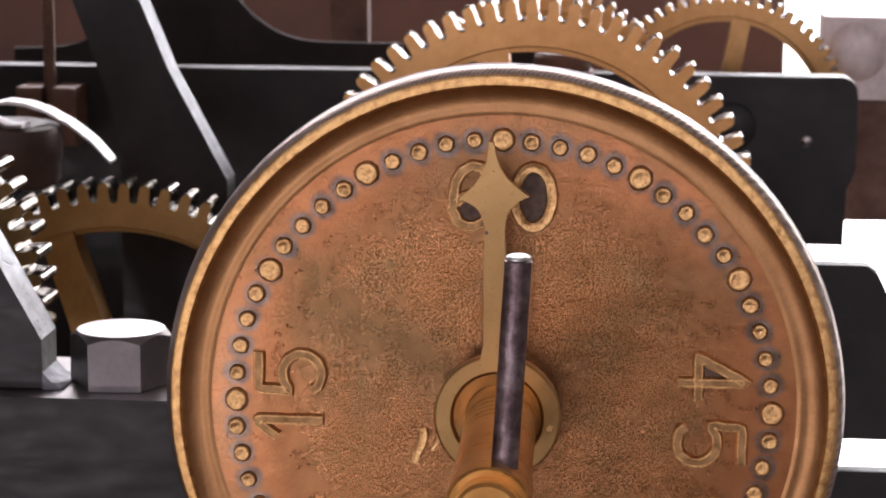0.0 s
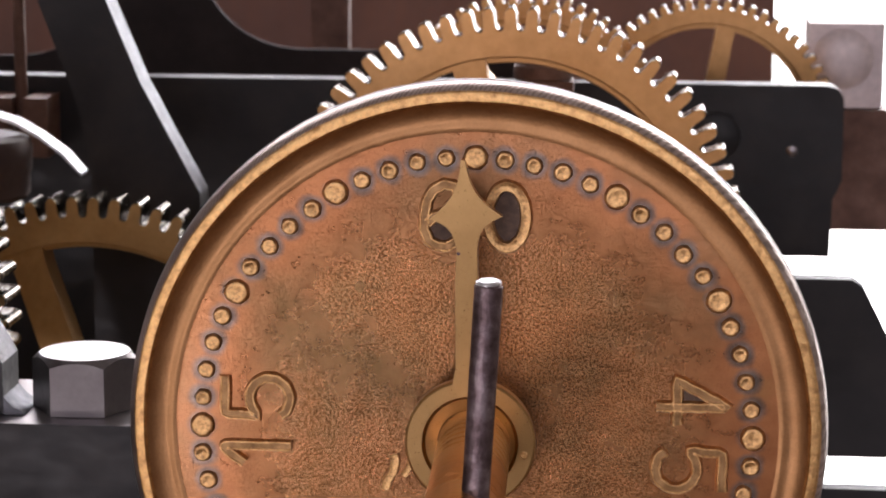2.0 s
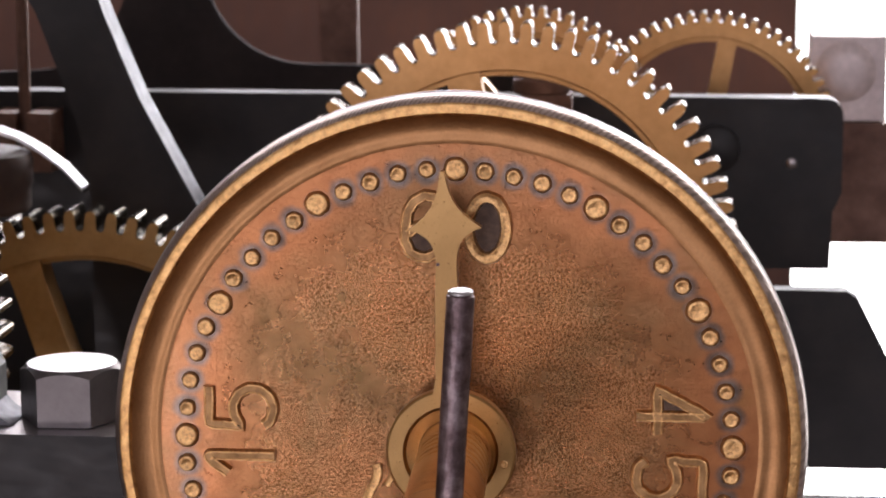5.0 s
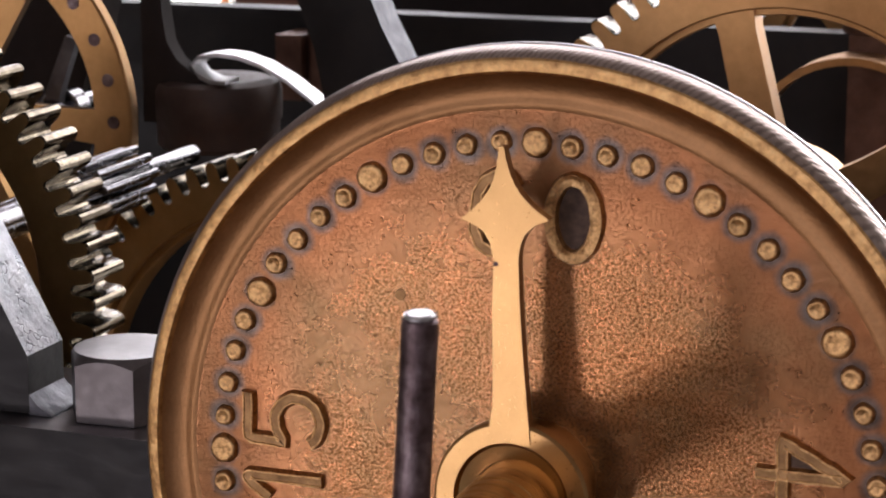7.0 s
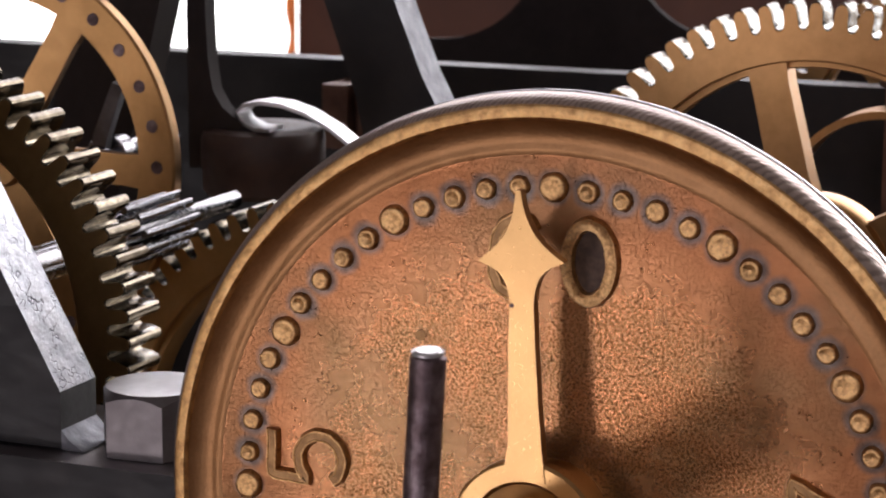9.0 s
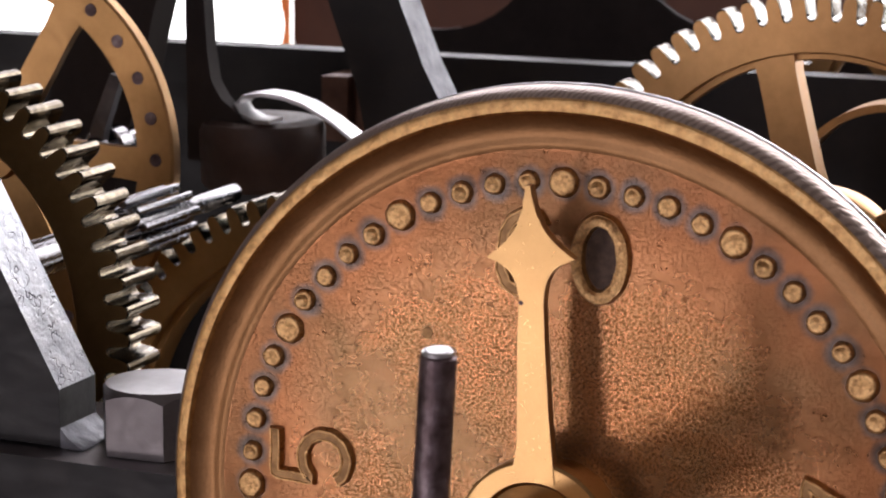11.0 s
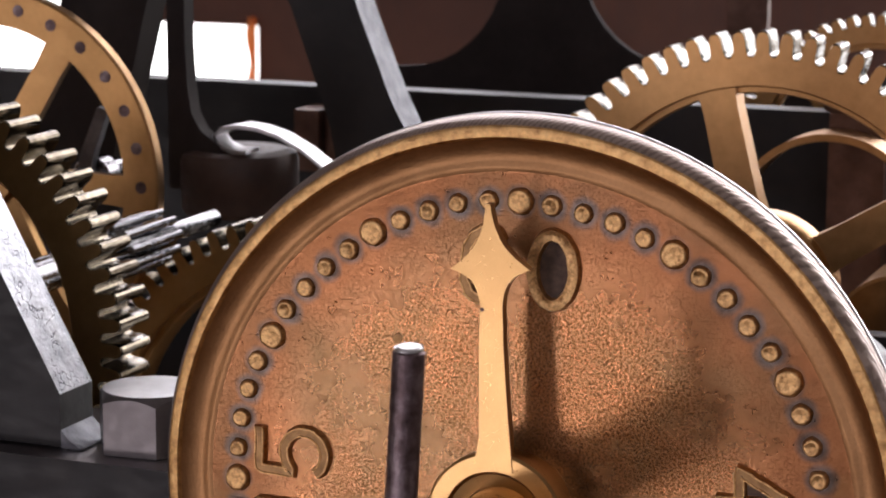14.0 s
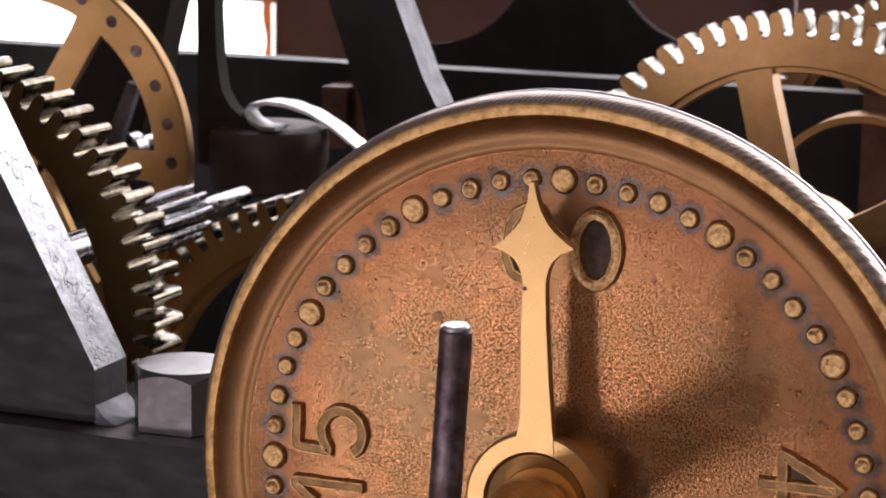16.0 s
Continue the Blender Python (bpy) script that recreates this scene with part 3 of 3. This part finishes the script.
out = (bow(tip + Vector((0.0004, 0)), rc, -0.0019) + bow(rc, nr, -0.0017)
       + [nr, Vector((0.0016, 0.035)), Vector((0.0023, 0.025)), Vector((0.0030, 0.0172)), Vector((0.0036, 0.0110)), Vector((-0.0042, 0.0110)), Vector((-0.0031, 0.0172)), Vector((-0.0031, 0.025)), Vector((-0.0032, 0.035))]
       + bow(nl, lc, -0.0017) + bow(lc, tip - Vector((0.0004, 0)), -0.0019) + [tip - Vector((0.0004, 0))])
pointer = prism([(v.x, v.y) for v in out], -0.0131, -0.0108, 0.00025)
# the spade is bent back a little above its neck
for cut in (0.0445, 0.0462, 0.048):
    bmesh.ops.bisect_plane(pointer, geom=pointer.verts[:] + pointer.edges[:] + pointer.faces[:], plane_co=(0, 0, cut), plane_no=(0, 0, 1))
for v in pointer.verts:
    z = max(0.0, v.co.z - 0.0445)
    v.co.y += 0.015 * (z * z / 0.007 if z < 0.0035 else z - 0.00175)
part("pointer", pointer, M_HAND, hand)
part("hub_ring", lathe([(0.0070, -0.0116), (0.0096, -0.0120), (0.0103, -0.0128), (0.0134, -0.0128), (0.0139, -0.0123), (0.0139, -0.0100), (0.0132, -0.0094), (0.0112, -0.0088), (0.0112, 0.0), (0.0070, 0.0)], 0.0, 0.0006, 64, True), M_HAND, hand)

part("dimple", lathe([(0.0009, -0.01285), (0.0006, -0.0130), (0, -0.0129)], 0.0115, -0.0015, 12), M_STUD, hand)
part("dimple", lathe([(0.0004, -0.0132), (0, -0.01325)], -0.0026, 0.0417, 10), M_PIN, hand, "small dark hole")
spindle = thing("dial_spindle", "brass dial spindle with turned grooves and a steel cross pin", "spindle")
prof = [(0.0, 0.0)]
y = -0.001
while y > -0.064:
    prof += [(0.0078, y), (0.0078, y - 0.0028), (0.00755, y - 0.0030), (0.00755, y - 0.0033)] if y < -0.018 and y > -0.034 else [(0.0078, y), (0.0078, y - 0.0035)]
    y -= 0.0036
prof += [(0.0078, -0.0655), (0.0074, -0.066)]
def lean(bm):
    """The spindle leans a little out of square with the dial."""
    bm.transform(Matrix(((1, -0.03, 0, 0), (0, 1, 0, 0), (0, 0, 1, 0), (0, 0, 0, 1))))
    return bm


part("shaft", lean(lathe(prof + [(0.0, -0.066)], 0.0005, 0.0, 56)), M_SPINDLE, spindle)
part("collar", lean(lathe([(0.0, -0.066), (0.0080, -0.066), (0.0083, -0.0665), (0.0083, -0.0795), (0.0078, -0.080), (0.0, -0.080)], 0.0005, 0.0, 56)), M_SPINDLE, spindle, "turned brass collar")
part("end_cap", lean(lathe([(0.0, -0.080), (0.0066, -0.080), (0.0066, -0.0845), (0.0060, -0.0853), (0.0, -0.0853)], 0.0005, 0.0, 48)), M_SPINDLE, spindle)
part("cross_pin", rod((0.0053, -0.0732, 0.002), (0.0078, -0.0732, 0.0475), 0.00265, 28, 0.0004), M_PIN, spindle, "dark steel cross pin with a bright end")
# cap in brighter steel to carry the reflection on the pin's top
part("pin_end", rod((0.00778, -0.0732, 0.0474), (0.00784, -0.0732, 0.0482), 0.0024, 28, 0.0006), M_BRIGHT, spindle, "domed pin end in brighter steel for the reflection on it")

# ---------------- bolt on the front rail ----------------
bolt = thing("hex_bolt", "worn steel hexagon bolt head on the front rail", "bolt")
HX, HY, HR = -0.0908, 0.0205, 0.0122
bm = bmesh.new()
ring = [(HX + HR * math.cos(radians(60 * k + 3)), HY + HR * math.sin(radians(60 * k + 3))) for k in range(6)]
low, top = [], []
fine = []
for k in range(6):
    p, q = Vector(ring[k]), Vector(ring[(k + 1) % 6])
    fine += [p + (q - p) * i / 6 for i in range(6)]
c0 = Vector((HX, HY))
low = [bm.verts.new((p.x, p.y, -0.0018)) for p in fine]
mid = [bm.verts.new((p.x, p.y, 0.0105 - 0.75 * ((p - c0).length - HR * 0.87))) for p in fine]
topv = [bm.verts.new((c0.x + (p - c0).normalized().x * HR * 0.84, c0.y + (p - c0).normalized().y * HR * 0.84, 0.0112)) for p in fine]
tin = [bm.verts.new((c0.x + (p - c0).normalized().x * HR * 0.5, c0.y + (p - c0).normalized().y * HR * 0.5, 0.0114)) for p in fine]
n = len(fine)
for a, b in ((low, mid), (mid, topv)):
    for i in range(n):
        bm.faces.new((a[i], a[(i + 1) % n], b[(i + 1) % n], b[i]))
bm.faces.new(low[::-1])
bmesh.ops.delete(bm, geom=tin, context="VERTS")
part("head", bm, M_BOLT, bolt, angle=25)
# top in brighter steel than the head, for window light falling on it
part("crown", lathe([(0, 0.0114), (HR * 0.5, 0.0114), (HR * 0.8, 0.01125), (HR * 0.842, 0.01118), (HR * 0.842, 0.008)], HX, HY, 36, axis="z"), M_BRIGHT, bolt, "domed bolt top in brighter steel for the light on it")

# ---------------- wheels of the movement ----------------
gear_wheel("large brass gear wheel with finger-shaped teeth and flat arms", -0.0042, 0.006, 0.199, 0.2095, 0.0700, 0.0632, 0.0550, 65, 1.6, 5, 103.5, 0.0096, 0.021, M_GEAR)
gear_wheel("brass gear wheel beside the leg, its tooth flanks greyed for white glints", -0.179, 0.009, 0.058, 0.072, 0.0600, 0.0545, 0.0465, 60, 5.2, 4, 72, 0.009, 0.012, M_GEARB)
gear_wheel("dark old brass gear wheel low in the movement", -0.128, -0.054, 0.176, 0.190, 0.0750, 0.0690, 0.0610, 72, 2.9, 5, 108, 0.010, 0.016, M_GEARB)
gear_wheel("small-toothed brass gear wheel behind the back rail", 0.0583, 0.0142, 0.396, 0.405, 0.0497, 0.0460, 0.0400, 62, 0.0, 5, 80, 0.007, 0.010, M_GEAR)
gear_wheel("brass gear wheel half hidden behind the large wheel", -0.009, 0.0157, 0.378, 0.386, 0.0512, 0.0474, 0.041, 60, 0.0, 5, 60, 0.007, 0.010, M_GEAR)

# pin wheel of the escapement
pw = thing("pin_wheel", "brass pin wheel with steel rivets round its rim", "gear")
WX, WZ, WY = -0.2222, 0.0283, 0.165
part("rim", lathe([(0.0441, WY), (0.0540, WY), (0.0546, WY + 0.0006), (0.0546, WY + 0.004), (0.0441, WY + 0.004)], WX, WZ, 112, True), M_GEAR, pw)
for k in range(6):
    part("spoke", spoke(WX, WZ, WY + 0.0005, WY + 0.0035, 0.006, 0.0448, 0.0084, 0.0084, 58 + 60 * k), M_GEAR, pw)
part("hub", lathe([(0, WY - 0.002), (0.008, WY - 0.002), (0.0085, WY - 0.001), (0.0085, WY + 0.008), (0, WY + 0.008)], WX, WZ, 40), M_GEAR, pw)
for k in range(28):
    a = radians(360 / 28 * k)
    part("rivet", lathe([(0, WY - 0.0002), (0.0017, WY - 0.0002), (0.0018, WY + 0.0002)], WX + 0.0494 * math.cos(a), WZ + 0.0494 * math.sin(a), 16), M_PIN, pw)

# pinion
pin = thing("pinion", "polished steel lantern pinion on its arbor", "pinion")
PX, PZ = -0.163, 0.0165
part("arbor", rod((PX, 0.045, PZ), (PX, 0.160, PZ), 0.0046, 24, 0.0005), M_PINION, pin)
part("pivot", rod((PX, 0.160, PZ), (PX, 0.190, PZ), 0.0026, 20, 0.0003), M_PINION, pin)
for k in range(10):
    a = radians(36 * k + 10)
    part("leaf", rod((PX + 0.0068 * math.cos(a), 0.129, PZ + 0.0068 * math.sin(a)), (PX + 0.0068 * math.cos(a), 0.157, PZ + 0.0068 * math.sin(a)), 0.0012, 12, 0.0003), M_PINION, pin)

# ---------------- steel strip, posts and small fittings ----------------
spring = thing("curved_steel_arm", "bright curved steel arm springing from a black boss", "lever")
bm = bmesh.new()
path = [(-0.168, 0.0312), (-0.174, 0.0308), (-0.1795, 0.0322), (-0.1825, 0.0345), (-0.1812, 0.0366), (-0.1765, 0.0373), (-0.171, 0.0364), (-0.165, 0.0340), (-0.158, 0.0295), (-0.151, 0.0235), (-0.1455, 0.0165)]
top = []
for i, (x, z) in enumerate(path):
    yy = 0.221 + 0.024 * i / (len(path) - 1)
    t = 0.0006
    top.append([bm.verts.new((x, yy, z + t)), bm.verts.new((x, yy + 0.009, z + t)), bm.verts.new((x, yy + 0.009, z - t)), bm.verts.new((x, yy, z - t))])
for a, b in zip(top, top[1:]):
    for k in range(4):
        bm.faces.new((a[k], a[(k + 1) % 4], b[(k + 1) % 4], b[k]))
bm.faces.new(top[0])
bm.faces.new(top[-1][::-1])
part("blade", bm, M_BRIGHT, spring)
part("boss", lathe([(0, 0.010), (0.0165, 0.010), (0.0178, 0.0115), (0.0178, 0.0175), (0.0186, 0.019), (0.0186, 0.027), (0.0178, 0.0292), (0.0150, 0.0302), (0.0080, 0.0292), (0, 0.029)], -0.1785, 0.2375, 48, axis="z"), M_BROWN, spring, "round brown-black iron boss")
flare = [(-0.1965, 0.018), (-0.1970, 0.16), (-0.1905, 0.16), (-0.1905, 0.063), (-0.1898, 0.050), (-0.1885, 0.0415), (-0.1855, 0.0365), (-0.1800, 0.0325), (-0.1740, 0.0300), (-0.1700, 0.018)]
part("stem", prism(flare, 0.2255, 0.2315, 0.0008), M_SOOT, spring, "black iron stem flaring into its boss")

lever = thing("detent_lever", "thin worn steel lever behind the pin wheel", "lever")
part("blade", prism([(-0.1985, 0.0475), (-0.1950, 0.0465), (-0.2005, 0.0320), (-0.2015, 0.0265), (-0.2055, 0.0270), (-0.2050, 0.0325)], 0.186, 0.189, 0.0004), M_WORN, lever)
part("arbor", rod((-0.2035, 0.180, 0.0255), (-0.2035, 0.226, 0.0255), 0.0042, 24, 0.0005), M_PINION, lever, "polished steel arbor")
part("collar", rod((-0.2035, 0.190, 0.0255), (-0.2035, 0.197, 0.0255), 0.0066, 28, 0.0006), M_PINION, lever)

nut = thing("lever_block", "brown oxidised block with a thin lever on the back rail", "block")
part("block", box(-0.195, -0.186, 0.312, 0.33, 0.012, 0.033, 0.0006), M_RUST, nut)
part("block", box(-0.182, -0.1735, 0.312, 0.33, 0.012, 0.033, 0.0006), M_RUST, nut)
part("lever", rod((-0.184, 0.318, 0.014), (-0.184, 0.318, 0.10), 0.0022, 12), M_RUST, nut)

cap = thing("bearing_post", "brown oxidised bearing post with a round cap", "post")
part("post", box(-0.0055, 0.0115, 0.288, 0.300, -0.02, 0.044, 0.0006), M_RUST, cap)
part("cap", lathe([(0, 0.044), (0.0092, 0.044), (0.0098, 0.0445), (0.0098, 0.0485), (0.0088, 0.0498), (0, 0.05)], 0.001, 0.296, 32, axis="z"), M_RUST, cap)

arch = thing("brass_arch", "thin curved brass strap behind the large wheel", "strap")
bm = bmesh.new()
rows = []
for x, z in arc(-0.001, 0.0105, 0.0300, 0.0295, 0, 180, 30):
    d = Vector((x + 0.001, z - 0.0105)).normalized()
    rows.append([bm.verts.new((x + d.x * s, yy, z + d.y * s)) for s, yy in ((0, 0.27), (0, 0.284), (-0.0022, 0.284), (-0.0022, 0.27))])
for a, b in zip(rows, rows[1:]):
    for k in range(4):
        bm.faces.new((a[k], a[(k + 1) % 4], b[(k + 1) % 4], b[k]))
bm.faces.new(rows[0])
bm.faces.new(rows[-1][::-1])
part("strap", bm, M_GEAR, arch)

disc = thing("round_bearing", "dark iron bearing cap on the back rail", "bearing")
part("cap", lathe([(0, 0.3265), (0.007, 0.3268), (0.0083, 0.3276), (0.0085, 0.330)], 0.0605, 0.021, 36), M_IRON, disc)

great = thing("winding_drum", "dark iron winding drum with a bright worn rim behind the dial", "drum")
part("drum", lathe([(0, 0.066), (0.0495, 0.066), (0.0500, 0.0665), (0.0500, 0.112), (0, 0.112)], 0.014, -0.024, 72), M_IRON, great)
part("rim", lathe([(0.0500, 0.066), (0.0512, 0.0662), (0.0516, 0.067), (0.0516, 0.0705), (0.0500, 0.071)], 0.014, -0.024, 72), M_BRIGHT, great, "bright worn steel rim")
barrel = thing("brass_barrel", "brass barrel behind the large wheel", "drum")
part("drum", lathe([(0, 0.225), (0.019, 0.225), (0.020, 0.226), (0.020, 0.262), (0.019, 0.263), (0, 0.263)], 0.03, -0.012, 56), M_GEAR, barrel)

knob = thing("bearing_block", "bearing block coloured pale for backlight glare, with a round shiny boss", "block")
part("block", box(0.098, 0.1265, 0.42, 0.45, 0.0205, 0.053, 0.001), M_PALE, knob)
part("boss", lathe([(0, 0.4155), (0.006, 0.4157), (0.010, 0.4168), (0.0115, 0.4185), (0.0115, 0.42)], 0.1110, 0.0395, 40), M_PALE, knob, "round polished boss")


side_bar = thing("tie_bar", "brown oxidised flat tie bar behind the back rail", "bar")
part("bar", box(0.09, 0.34, 0.42, 0.436, -0.0275, 0.0195, 0.001), M_RUST, side_bar)
tall_post = thing("wooden_post", "dark brown upright wooden post in the shade", "post")
part("post", box(-0.121, -0.103, 0.60, 0.604, -0.3, 0.30, 0.001), M_RUST, tall_post)

# ---------------- room ----------------
def slab(name, x0, x1, y0, y1, z0, z1, mat):
    return tagged(part(name, box(x0, x1, y0, y1, z0, z1), mat), kind="structure")


slab("floor", -2.6, 2.6, -2.6, 2.7, -1.1, -1.0, M_FLOOR)
slab("ceiling", -2.6, 2.6, -2.6, 2.7, 1.6, 1.7, M_PLASTER)
slab("wall_west", -2.7, -2.6, -2.6, 2.7, -1.0, 1.6, M_PLASTER)
slab("wall_east", 2.6, 2.7, -2.6, 2.7, -1.0, 1.6, M_PLASTER)
slab("wall_south", -2.6, 2.6, -2.7, -2.6, -1.0, 1.6, M_PLASTER)

# wall behind the clock, with the bright openings cut through it
slab("wall_north_left", -2.6, -1.75, 2.3, 2.4, -1.0, 1.6, M_WOOD)
slab("wall_north_middle", -1.188, 0.184, 2.3, 2.4, -1.0, 1.6, M_WOOD)
slab("wall_north_sill", -1.75, -1.188, 2.3, 2.4, -1.0, -0.25, M_WOOD)
slab("wall_north_lintel", -1.75, -1.345, 2.3, 2.4, 0.02, 1.6, M_WOOD)
slab("wall_north_pier", -1.345, -1.188, 2.3, 2.4, -0.132, 1.6, M_WOOD)
slab("wall_north_right", 2.0, 2.6, 2.3, 2.4, -1.0, 1.6, M_WOOD)
slab("backdrop", -2.6, 2.6, 2.62, 2.65, -1.0, 1.6, M_SKY)

# added translucent strip that imitates the orange glow fringe at the window's edge
M_FRINGE = bpy.data.materials.new("orange_fringe")
M_FRINGE.use_nodes = True
nt = M_FRINGE.node_tree
nt.nodes.remove(nt.nodes["Principled BSDF"])
through_light = nt.nodes.new("ShaderNodeBsdfTranslucent")
nt.links.new(ramp(nt, tex(nt, 30, 3), [(0.35, (0.62, 0.24, 0.09)), (0.65, (0.85, 0.48, 0.26))]), through_light.inputs[0])
nt.links.new(through_light.outputs[0], nt.nodes["Material Output"].inputs[0])
curtain = thing("curtain", "added orange strip that imitates the glow fringe at the window's edge", "curtain")
wavy_edge = [(-1.192 - 0.004 + 0.003 * math.sin(k * 1.1), -0.26 + 0.14 * k / 12) for k in range(13)]
part("fringe_strip", prism([(-1.184, -0.26)] + wavy_edge + [(-1.184, -0.12)], 2.285, 2.287), M_FRINGE, curtain)
